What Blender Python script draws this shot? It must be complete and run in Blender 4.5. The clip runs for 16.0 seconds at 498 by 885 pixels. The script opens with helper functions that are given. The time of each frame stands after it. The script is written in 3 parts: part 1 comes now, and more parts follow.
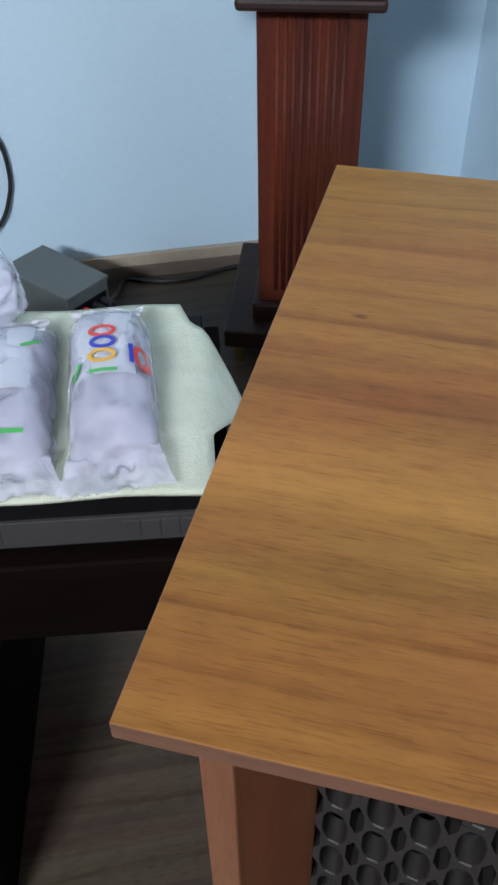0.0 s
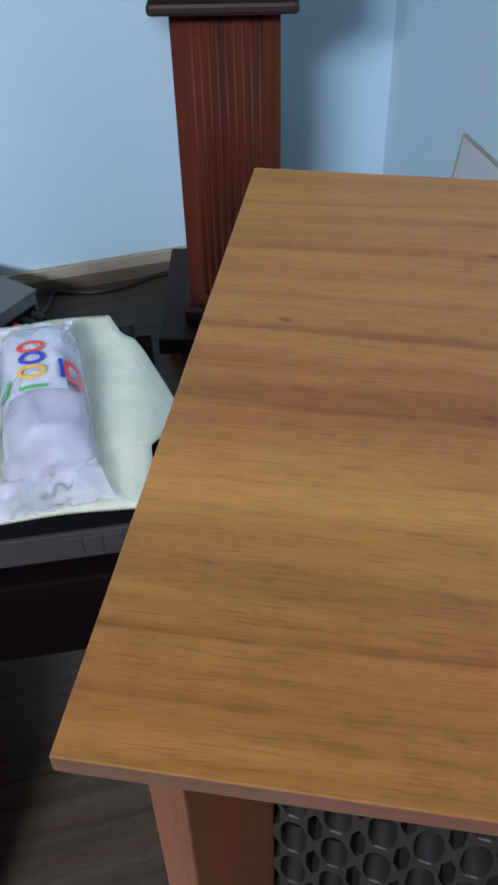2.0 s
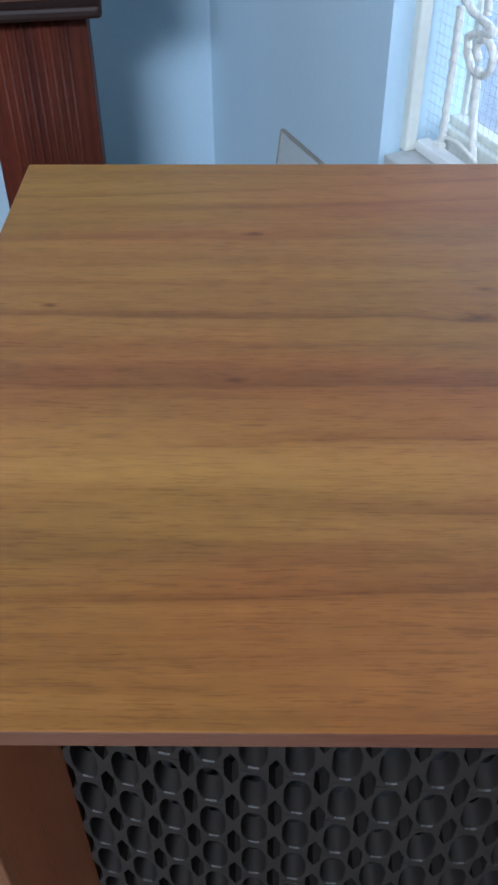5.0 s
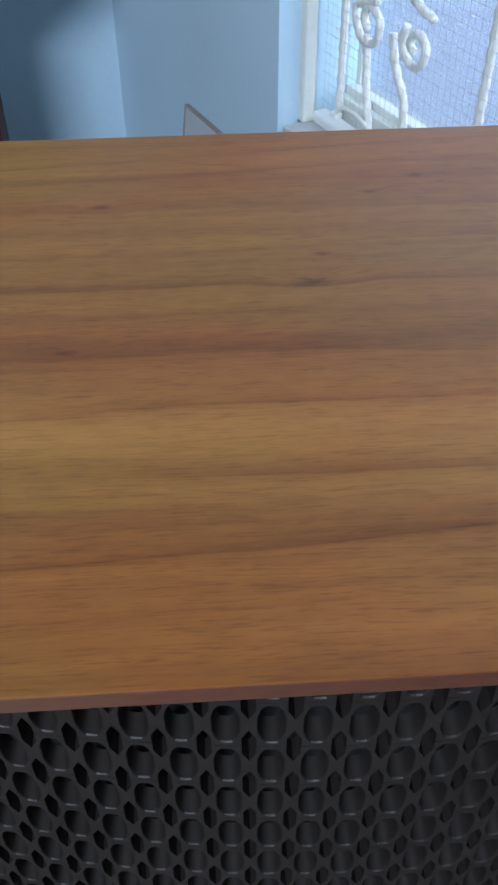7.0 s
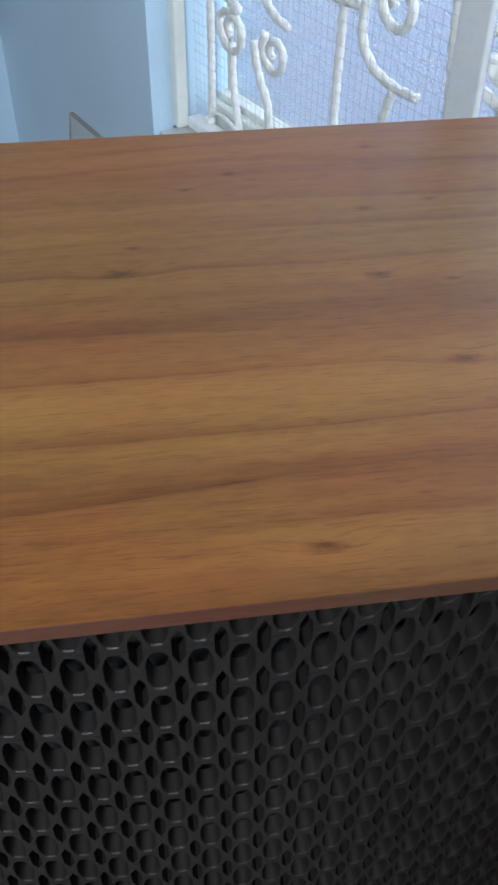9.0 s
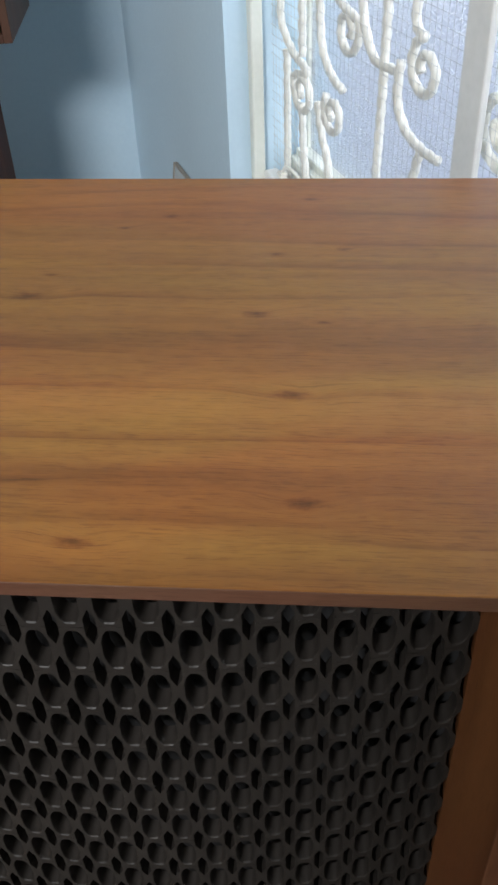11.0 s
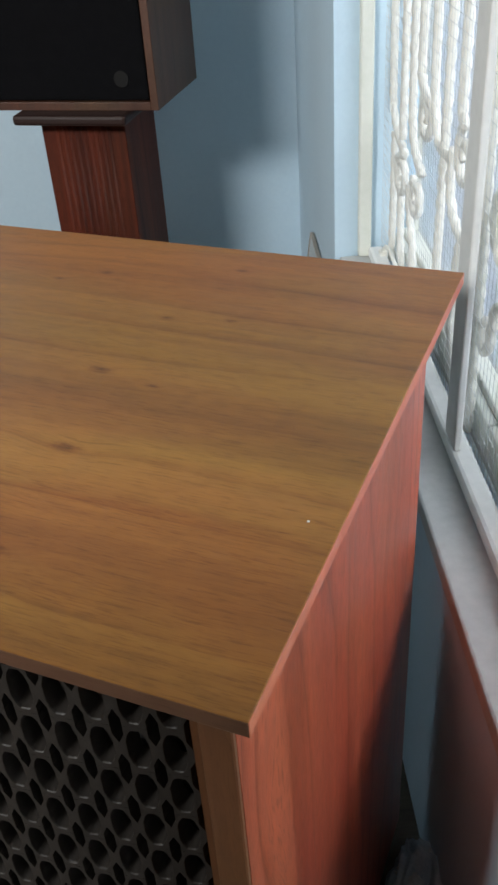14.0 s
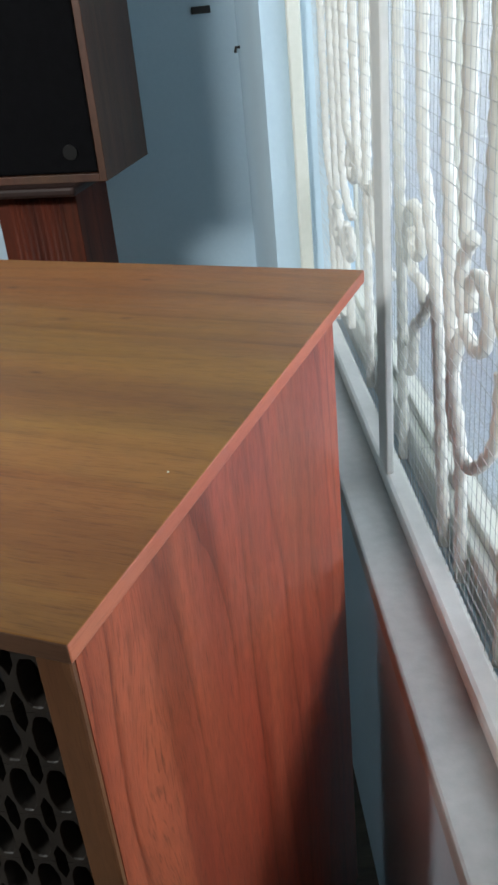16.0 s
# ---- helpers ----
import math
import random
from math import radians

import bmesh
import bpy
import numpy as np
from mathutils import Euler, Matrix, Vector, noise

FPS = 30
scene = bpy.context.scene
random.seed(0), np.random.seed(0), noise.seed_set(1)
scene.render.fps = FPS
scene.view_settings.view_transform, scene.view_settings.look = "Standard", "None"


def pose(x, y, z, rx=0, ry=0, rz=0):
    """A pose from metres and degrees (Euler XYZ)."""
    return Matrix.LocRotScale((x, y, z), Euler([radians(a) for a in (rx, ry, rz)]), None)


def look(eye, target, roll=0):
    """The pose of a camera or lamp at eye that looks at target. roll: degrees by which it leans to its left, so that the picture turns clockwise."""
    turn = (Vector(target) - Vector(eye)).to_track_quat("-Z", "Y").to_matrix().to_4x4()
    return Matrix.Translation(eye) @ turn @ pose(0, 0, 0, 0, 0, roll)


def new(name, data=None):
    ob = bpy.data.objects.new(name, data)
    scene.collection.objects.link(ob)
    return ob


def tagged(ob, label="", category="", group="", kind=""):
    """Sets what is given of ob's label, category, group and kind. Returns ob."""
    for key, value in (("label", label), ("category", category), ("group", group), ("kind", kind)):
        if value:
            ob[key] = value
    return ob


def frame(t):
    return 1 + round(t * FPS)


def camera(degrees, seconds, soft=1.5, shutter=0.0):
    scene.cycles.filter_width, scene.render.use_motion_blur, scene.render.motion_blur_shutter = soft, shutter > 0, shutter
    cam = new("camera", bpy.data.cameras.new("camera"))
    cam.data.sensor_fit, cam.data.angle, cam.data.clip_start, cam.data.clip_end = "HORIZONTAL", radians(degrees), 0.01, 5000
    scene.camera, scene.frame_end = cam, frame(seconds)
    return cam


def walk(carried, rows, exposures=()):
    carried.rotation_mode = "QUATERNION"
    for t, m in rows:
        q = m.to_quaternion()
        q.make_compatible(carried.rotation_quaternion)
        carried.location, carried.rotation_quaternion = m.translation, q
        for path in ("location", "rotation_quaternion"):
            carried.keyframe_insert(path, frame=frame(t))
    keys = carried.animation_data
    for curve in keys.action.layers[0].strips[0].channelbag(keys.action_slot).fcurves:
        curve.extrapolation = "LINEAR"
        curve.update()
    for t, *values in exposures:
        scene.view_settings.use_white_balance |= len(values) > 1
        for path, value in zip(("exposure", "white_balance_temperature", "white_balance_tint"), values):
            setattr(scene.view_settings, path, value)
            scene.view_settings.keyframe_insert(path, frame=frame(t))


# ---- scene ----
cam = camera(31.09, 16.0, soft=2.8)
PATH = [
    (0, 0.0939, -0.1464, 1.0323, 47.25, 0.90, 14.44),
    (0.5, 0.0967, -0.1444, 1.0307, 47.09, 1.62, 13.84),
    (1, 0.0891, -0.1411, 1.0272, 46.87, 1.08, 13.46),
    (1.5, 0.0924, -0.1376, 1.0239, 47.14, 1.66, 11.93),
    (2, 0.0991, -0.1382, 1.0303, 47.34, 1.32, 9.30),
    (2.5, 0.1064, -0.1420, 1.0308, 47.84, 1.12, 6.62),
    (3, 0.1210, -0.1418, 1.0340, 48.09, 1.29, 4.94),
    (5.5, 0.1791, -0.1691, 1.0321, 47.31, 0.11, -0.59),
    (6, 0.1939, -0.1729, 1.0320, 46.96, 0.16, -1.75),
    (6.5, 0.2091, -0.1753, 1.0312, 46.62, 0.41, -2.62),
    (7, 0.2300, -0.1719, 1.0305, 46.29, 0.38, -3.38),
    (7.5, 0.2528, -0.1651, 1.0274, 46.43, 0.14, -4.26),
    (8, 0.2717, -0.1764, 1.0331, 46.93, -0.33, -5.16),
    (8.5, 0.2861, -0.1971, 1.0407, 46.61, -0.37, -8.02),
    (10.8, 0.4572, -0.2788, 1.0631, 49.07, 0.86, 0.97),
    (11, 0.4901, -0.2672, 1.0557, 50.19, 1.91, 4.17),
    (11.5, 0.5484, -0.2650, 1.0581, 50.53, 0.77, 10.24),
    (12, 0.5860, -0.2715, 1.0585, 51.34, 1.03, 11.09),
    (12.5, 0.6232, -0.2742, 1.0631, 52.22, 1.29, 10.16),
    (13, 0.6515, -0.2641, 1.0603, 52.36, 3.28, 11.45),
    (13.5, 0.6885, -0.2204, 1.0479, 52.34, 3.58, 11.92),
    (14, 0.7546, -0.2082, 1.0430, 55.27, 3.44, 22.00),
    (14.5, 0.7878, -0.2077, 1.0322, 58.02, 5.43, 25.75),
    (15, 0.8005, -0.2033, 1.0143, 59.34, 6.60, 25.92),
    (15.5, 0.8121, -0.1985, 0.9951, 60.89, 6.59, 22.50),
    (16, 0.8252, -0.2125, 0.9648, 61.73, 5.00, 20.71),
]
walk(cam, [(t, pose(x, y, z, rx, ry, rz)) for t, x, y, z, rx, ry, rz in PATH],
     exposures=[(0.0, 0.15, 6000, 12), (3.0, 0.12, 5550, 11), (6.0, -0.06, 5450, 11), (8.5, -0.18, 5650, 11), (11.0, 0.0, 6700, 12), (14.0, -0.03, 6900, 11), (16.0, -0.12, 6750, 8)])

# ---------------------------------------------------------------- light
world = bpy.data.worlds.new("world")
scene.world = world
world.use_nodes = True
wn = world.node_tree.nodes
sky = wn.new("ShaderNodeTexSky")
sky.sky_type = "NISHITA"
sky.sun_disc = False
sky.sun_elevation = radians(50)
sky.sun_rotation = radians(200)
pale = wn.new("ShaderNodeHueSaturation")
pale.inputs["Saturation"].default_value = 0.4
world.node_tree.links.new(sky.outputs[0], pale.inputs["Color"])
world.node_tree.links.new(pale.outputs[0], wn["Background"].inputs[0])
wn["Background"].inputs[1].default_value = 0.54

ROOM_TURN = 24.7          # the room stands at this angle to the cabinet
ROOM = pose(0, 0, 0, 0, 0, ROOM_TURN)


def area_lamp(name, m, sx, sy, watts, colour):
    data = bpy.data.lights.new(name, "AREA")
    data.shape, data.size, data.size_y = "RECTANGLE", sx, sy
    data.energy, data.color = watts, colour
    ob = new(name, data)
    ob.matrix_world = m
    return ob


# daylight in the two window openings (room coordinates)
area_lamp("window_daylight", ROOM @ look((1.5, -0.1, 1.12), (0.5, 0.0, 0.75)), 2.0, 0.6, 9.5, (0.9, 0.95, 1.0))
area_lamp("high_window_daylight", ROOM @ look((-1.5, -2.06, 2.34), (0.45, 1.1, 0.65)), 0.95, 0.34, 128, (0.92, 0.96, 1.0))


# ---------------------------------------------------------------- materials
def material(name):
    m = bpy.data.materials.new(name)
    m.use_nodes = True
    nt = m.node_tree
    return m, nt, nt.nodes["Principled BSDF"]


def node(nt, kind, **values):
    n = nt.nodes.new(kind)
    for key, value in values.items():
        if key == "op":
            n.operation = value
        elif key == "blend":
            n.data_type, n.blend_type = "RGBA", value
        else:
            n.inputs[key].default_value = value
    return n


def ramp(nt, fac, stops):
    r = nt.nodes.new("ShaderNodeValToRGB")
    e = r.color_ramp.elements
    while len(e) < len(stops):
        e.new(0.5)
    for el, (p, c) in zip(e, stops):
        el.position, el.color = p, (*c, 1) if len(c) == 3 else c
    nt.links.new(fac, r.inputs[0])
    return r.outputs[0]


def grey(v):
    return (v, v, v)


def mapped(nt, scale, kind="Object", rot=(0, 0, 0)):
    tc = nt.nodes.new("ShaderNodeTexCoord")
    mp = nt.nodes.new("ShaderNodeMapping")
    mp.inputs["Scale"].default_value = scale
    mp.inputs["Rotation"].default_value = rot
    nt.links.new(tc.outputs[kind], mp.inputs[0])
    return mp.outputs[0]


def noise_tex(nt, vec, scale, detail=4.0, rough=0.55, distort=0.0):
    n = node(nt, "ShaderNodeTexNoise", Scale=scale, Detail=detail, Roughness=rough, Distortion=distort)
    nt.links.new(vec, n.inputs["Vector"])
    return n.outputs["Fac"]


def mix(nt, fac, a, b, blend="MIX"):
    m = nt.nodes.new("ShaderNodeMix")
    m.data_type, m.blend_type = "RGBA", blend
    for sock, v in ((m.inputs[0], fac), (m.inputs[6], a), (m.inputs[7], b)):
        if isinstance(v, (int, float)):
            sock.default_value = v
        elif isinstance(v, tuple):
            sock.default_value = (*v, 1)
        else:
            nt.links.new(v, sock)
    return m.outputs[2]


def bump(nt, bsdf, height, strength, distance):
    b = node(nt, "ShaderNodeBump", Strength=strength, Distance=distance)
    nt.links.new(height, b.inputs["Height"])
    nt.links.new(b.outputs[0], bsdf.inputs["Normal"])


def speckled(name, c0, c1, scale, rough, bump_h=0.0, metal=0.0, big=None, stretch=(1, 1, 1)):
    """A paint, plastic or cloth with variation at two scales."""
    m, nt, b = material(name)
    v = mapped(nt, stretch)
    fine = noise_tex(nt, v, scale, 6)
    wide = noise_tex(nt, v, big or scale / 14, 3)
    f = node(nt, "ShaderNodeMath", op="MULTIPLY_ADD")
    nt.links.new(fine, f.inputs[0])
    f.inputs[1].default_value = 0.45
    g = node(nt, "ShaderNodeMath", op="MULTIPLY")
    nt.links.new(wide, g.inputs[0])
    g.inputs[1].default_value = 0.55
    nt.links.new(g.outputs[0], f.inputs[2])
    nt.links.new(ramp(nt, f.outputs[0], [(0.32, c0), (0.68, c1)]), b.inputs["Base Color"])
    b.inputs["Roughness"].default_value = rough
    b.inputs["Metallic"].default_value = metal
    if bump_h:
        bump(nt, b, fine, 0.6, bump_h)
    return m


def wood(name, light, dark, axis, rough=0.35, bands=None, knots=(), coat=0.0, contrast=1.0, rings=26.0, sway=2.6, ends=None, eye=0.8):
    """Veneer with its grain along the axis 0, 1 or 2 of the thing: growth lines, streaks, pores and small knots."""
    m, nt, b = material(name)
    tc = nt.nodes.new("ShaderNodeTexCoord")
    obj = tc.outputs["Object"]
    across = 0 if axis == 1 else 1

    def maths(op, a, c, d=None):
        n = nt.nodes.new("ShaderNodeMath")
        n.operation = op
        for i, v in enumerate((a, c, d)):
            if isinstance(v, (int, float)):
                n.inputs[i].default_value = v
            elif v is not None:
                nt.links.new(v, n.inputs[i])
        return n.outputs[0]

    def vmaths(op, a, c):
        n = nt.nodes.new("ShaderNodeVectorMath")
        n.operation = op
        for i, v in enumerate((a, c)):
            if isinstance(v, tuple):
                n.inputs[i].default_value = v
            else:
                nt.links.new(v, n.inputs[i])
        return n

    def stretched(along, wide_, src):
        mp = nt.nodes.new("ShaderNodeMapping")
        sc = [wide_] * 3
        sc[axis] = along
        mp.inputs["Scale"].default_value = sc
        nt.links.new(src, mp.inputs[0])
        return mp.outputs[0]

    def shifted(src, amount):
        comb = nt.nodes.new("ShaderNodeCombineXYZ")
        nt.links.new(amount, comb.inputs[across])
        return vmaths("ADD", src, comb.outputs[0]).outputs[0]

    # the grain sways, and swells round each knot
    grain = shifted(obj, maths("MULTIPLY_ADD", noise_tex(nt, stretched(4.5, 11, obj), 1.0, 3), 0.009, -0.0045))
    spots = []
    for k_along, k_across, size in knots:
        spot, squash = [0.0] * 3, [0.0] * 3
        spot[axis], spot[across], squash[axis], squash[across] = k_along, k_across, 0.42, 1.0
        off = vmaths("SUBTRACT", obj, tuple(spot)).outputs[0]
        near = vmaths("LENGTH", vmaths("MULTIPLY", off, tuple(squash)).outputs[0], (0, 0, 0)).outputs["Value"]
        swell = node(nt, "ShaderNodeMapRange")
        swell.interpolation_type = "SMOOTHSTEP"
        nt.links.new(near, swell.inputs[0])
        swell.inputs[1].default_value, swell.inputs[2].default_value = 0.0, size * 3.2
        swell.inputs[3].default_value, swell.inputs[4].default_value = size * 1.1, 0.0
        grain = shifted(grain, swell.outputs[0])
        spots.append((near, size))

    wide = noise_tex(nt, stretched(1.1, 26, grain), 1.0, 4, 0.55, 0.5)
    mid = noise_tex(nt, stretched(4, 150, grain), 1.0, 5, 0.62, 0.3)
    fine = noise_tex(nt, stretched(60, 1300, grain), 1.0, 2, 0.6)
    mid_c = tuple((p + q) / 2 for p, q in zip(light, dark))
    col = ramp(nt, wide, [(0.26, dark), (0.46, mid_c), (0.66, light)])
    tone = noise_tex(nt, stretched(2.6, 8, obj), 1.0, 3, 0.5, 0.8)
    col = mix(nt, 0.8, col, ramp(nt, tone, [(0.36, (1.07, 0.9, 0.92)), (0.5, (1, 1, 1)), (0.66, (0.97, 1.1, 0.92))]), "MULTIPLY")
    if bands:
        sep = nt.nodes.new("ShaderNodeSeparateXYZ")
        nt.links.new(grain, sep.inputs[0])
        off = maths("MULTIPLY_ADD", noise_tex(nt, stretched(2.5, 9, obj), 1.0, 3), 0.04, sep.outputs[1])
        band = ramp(nt, maths("MULTIPLY_ADD", off, 1 / 0.47, -0.04), [(p, (v, v ** 1.25, v ** 1.5)) for p, v in bands])
        col = mix(nt, 0.6, col, band, "MULTIPLY")
    if ends:                     # more golden at one end; the light's falloff is painted in as paleness
        sep = nt.nodes.new("ShaderNodeSeparateXYZ")
        nt.links.new(obj, sep.inputs[0])
        place = maths("MULTIPLY_ADD", noise_tex(nt, stretched(3, 12, obj), 1.0, 3), 0.16, maths("ADD", sep.outputs[axis], -0.08))
        col = mix(nt, 1.0, col, ramp(nt, maths("DIVIDE", place, 0.65), ends), "MULTIPLY")
    # growth lines: sharp on one side, fading on the other, here strong and there faint
    sep = nt.nodes.new("ShaderNodeSeparateXYZ")
    nt.links.new(grain, sep.inputs[0])
    age = maths("MULTIPLY_ADD", noise_tex(nt, stretched(1.5, 8, grain), 1.0, 2, 0.45), sway, maths("MULTIPLY", sep.outputs[across], rings))
    ring = maths("FRACT", age, 0.0)
    late = ramp(nt, ring, [(0.0, (0.5, 0.39, 0.3)), (0.05, (0.7, 0.6, 0.5)), (0.2, (0.95, 0.93, 0.9)), (0.45, grey(1.06)), (0.93, grey(1.0)), (1.0, (0.8, 0.74, 0.68))])
    here = ramp(nt, noise_tex(nt, stretched(2.2, 30, obj), 1.0, 2), [(0.36, grey(0.1)), (0.62, grey(0.95))])
    here_fac = nt.nodes.new("ShaderNodeRGBToBW")
    nt.links.new(here, here_fac.inputs[0])
    col = mix(nt, maths("MULTIPLY", here_fac.outputs[0], 0.9 * contrast), col, late, "MULTIPLY")
    streak = ramp(nt, mid, [(0.33, (0.66, 0.56, 0.46)), (0.47, (0.97, 0.95, 0.92)), (0.7, (1.13, 1.12, 1.1))])
    col = mix(nt, 0.42 * contrast, col, streak, "MULTIPLY")
    fleck = ramp(nt, noise_tex(nt, stretched(55, 130, obj), 1.0, 3, 0.6), [(0.34, (0.86, 0.84, 0.82)), (0.5, grey(1.0)), (0.66, (1.1, 1.09, 1.06))])
    col = mix(nt, 0.7 * contrast, col, fleck, "MULTIPLY")
    pores = ramp(nt, fine, [(0.33, (0.5, 0.4, 0.32)), (0.45, grey(1.0))])
    col = mix(nt, 0.52 * contrast, col, pores, "MULTIPLY")
    dashes = ramp(nt, noise_tex(nt, stretched(55, 900, grain), 1.0, 2, 0.5), [(0.33, (0.4, 0.3, 0.24)), (0.4, grey(1.0))])
    col = mix(nt, 0.42 * contrast, col, dashes, "MULTIPLY")
    for near, size in spots:
        ragged = maths("MULTIPLY_ADD", noise_tex(nt, stretched(160, 420, obj), 1.0, 2), size * 1.1, maths("ADD", near, -0.66 * size))
        col = mix(nt, eye, col, ramp(nt, maths("DIVIDE", ragged, size), [(0.0, (0.3, 0.2, 0.15)), (0.3, (0.6, 0.48, 0.4)), (0.7, (0.92, 0.88, 0.85)), (1.0, grey(1.0))]), "MULTIPLY")
    nt.links.new(col, b.inputs["Base Color"])
    rr = node(nt, "ShaderNodeMapRange")
    nt.links.new(mid, rr.inputs[0])
    rr.inputs[3].default_value, rr.inputs[4].default_value = rough - 0.06, rough + 0.08
    nt.links.new(rr.outputs[0], b.inputs["Roughness"])
    b.inputs["Coat Weight"].default_value = coat
    b.inputs["Coat Roughness"].default_value = 0.3
    bump(nt, b, fine, 0.25, 0.0004)
    return m


TOP_BANDS = [(0.0, 0.86), (0.06, 1.0), (0.12, 0.92), (0.2, 1.12), (0.26, 1.0), (0.3, 1.14), (0.37, 1.02), (0.46, 0.8),
             (0.54, 0.78), (0.6, 0.97), (0.66, 0.84), (0.72, 1.02), (0.8, 0.82), (0.87, 0.98), (0.94, 0.86), (1.0, 0.95)]
KNOTS = [(0.163, 0.349, 0.004), (0.047, 0.268, 0.003), (0.338, 0.358, 0.0035), (0.290, 0.256, 0.006), (0.298, 0.285, 0.003),
         (0.448, 0.235, 0.005), (0.492, 0.226, 0.003), (0.457, 0.317, 0.004), (0.506, 0.325, 0.0035), (0.474, 0.148, 0.006),
         (0.484, 0.057, 0.0055), (0.373, 0.026, 0.005), (0.372, 0.378, 0.004), (0.480, 0.409, 0.004), (0.155, 0.199, 0.0035)]
SIDE_KNOTS = [(0.535, 0.33, 0.016), (0.543, 0.052, 0.014), (0.618, 0.057, 0.012)]   # swirls in the grain, as height and depth
# ends: golden veneer tint, brightened at the left for the light's falloff
M_TOP = wood("teak_veneer_top", (0.29, 0.133, 0.029), (0.172, 0.07, 0.0155), 0, 0.36, TOP_BANDS, KNOTS, coat=0.0, contrast=0.82,
             ends=[(0.0, (1.2, 1.22, 1.2)), (0.3, (1.1, 1.11, 1.08)), (0.55, (1.06, 1.03, 1.0)), (1.0, (1.08, 1.03, 0.98))])
M_SIDE = wood("teak_veneer_side", (0.44, 0.098, 0.052), (0.25, 0.046, 0.023), 2, 0.34, coat=0.1, contrast=1.3, rings=26.0, sway=4.0, eye=0.12,
              knots=SIDE_KNOTS)
# front edge's weaker light is put into this darker band colour
M_EDGE_SHADED = wood("teak_edge_band_shaded", (0.145, 0.068, 0.04), (0.09, 0.042, 0.025), 0, 0.42, contrast=0.6)
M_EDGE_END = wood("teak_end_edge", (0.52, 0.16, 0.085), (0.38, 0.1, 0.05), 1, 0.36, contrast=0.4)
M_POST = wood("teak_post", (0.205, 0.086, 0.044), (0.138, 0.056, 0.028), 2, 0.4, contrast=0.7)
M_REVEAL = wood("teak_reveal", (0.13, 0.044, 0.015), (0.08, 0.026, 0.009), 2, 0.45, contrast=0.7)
M_MAHOG = wood("mahogany_stand", (0.1, 0.021, 0.008), (0.035, 0.008, 0.004), 2, 0.58)
M_DARKWOOD = wood("dark_stained_wood", (0.03, 0.013, 0.01), (0.013, 0.007, 0.006), 0, 0.55)
M_SPEAKER = wood("walnut_speaker_case", (0.08, 0.032, 0.017), (0.045, 0.019, 0.011), 2, 0.5)
M_GRILLE = speckled("dark_grey_plastic_grille", (0.018, 0.0153, 0.0133), (0.0275, 0.0234, 0.0202), 160, 0.5, 0.0003)
M_BLACK = speckled("black_void", (0.007, 0.007, 0.0075), (0.013, 0.013, 0.0135), 60, 0.8)
M_CLOTH = speckled("black_grille_cloth", (0.002, 0.002, 0.0026), (0.005, 0.005, 0.006), 900, 0.95, 0.0005)
M_WALL = speckled("pale_blue_wall_paint", (0.475, 0.628, 0.73), (0.525, 0.678, 0.775), 120, 0.75, 0.0006, big=2.5)
# unseen ceiling and walls: tone chosen dark to cut bounced light
M_CEIL = speckled("tan_ceiling_boards", (0.2, 0.16, 0.12), (0.27, 0.22, 0.17), 60, 0.8)
M_TAN = speckled("tan_wall_paint", (0.2, 0.17, 0.13), (0.27, 0.23, 0.18), 60, 0.8)
M_TABLE = wood("black_stained_wood", (0.006, 0.003, 0.0025), (0.003, 0.002, 0.0015), 0, 0.7)
M_FLOOR = wood("brown_floor_boards", (0.078, 0.061, 0.045), (0.043, 0.034, 0.025), 0, 0.5)
M_FLOOR_TONE = speckled("grey_brown_floor_tone", (0.12, 0.098, 0.075), (0.16, 0.13, 0.1), 90, 0.6, 0.0003)
M_SKIRT = speckled("beige_skirting", (0.33, 0.28, 0.21), (0.42, 0.36, 0.27), 90, 0.6, 0.0003)
M_SILL = speckled("pale_grey_sill_paint", (0.4, 0.415, 0.41), (0.52, 0.53, 0.52), 80, 0.5, 0.0005)
M_CREAM = speckled("cream_window_paint", (0.63, 0.66, 0.59), (0.72, 0.74, 0.68), 80, 0.45, 0.0004)
M_FRAME = speckled("white_frame_paint", (0.68, 0.7, 0.68), (0.8, 0.81, 0.79), 80, 0.45, 0.0004)
M_IRON = speckled("white_painted_iron", (0.62, 0.61, 0.54), (0.75, 0.745, 0.69), 60, 0.5, 0.0008)
M_WIRE = speckled("galvanised_wire", (0.46, 0.48, 0.48), (0.56, 0.58, 0.58), 200, 0.6)
M_TOWEL = speckled("pale_green_towel", (0.5, 0.54, 0.41), (0.66, 0.69, 0.55), 420, 0.95, 0.0025)
M_BLACKGLOSS = speckled("black_gloss_plastic", (0.003, 0.003, 0.004), (0.005, 0.005, 0.006), 60, 0.4)
M_SILVER = speckled("dull_silver_panel", (0.034, 0.033, 0.032), (0.046, 0.045, 0.044), 120, 0.5)
M_BOX = speckled("grey_green_metal_case", (0.085, 0.1, 0.095), (0.115, 0.13, 0.122), 90, 0.5, 0.0003)
M_CABLE = speckled("black_rubber_cable", (0.01, 0.01, 0.01), (0.02, 0.02, 0.02), 100, 0.5)
M_BRASS = speckled("brass_foot", (0.5, 0.36, 0.12), (0.62, 0.46, 0.18), 120, 0.35, 0, 1.0)
M_STRIP = speckled("grey_brown_edge_strip", (0.25, 0.235, 0.2), (0.33, 0.31, 0.27), 120, 0.6)
M_PANEL = speckled("pale_panel", (0.5, 0.56, 0.58), (0.58, 0.63, 0.64), 60, 0.25)
M_GLASS, nt_, b_ = material("pebbled_glass")
b_.inputs["Transmission Weight"].default_value = 1.0
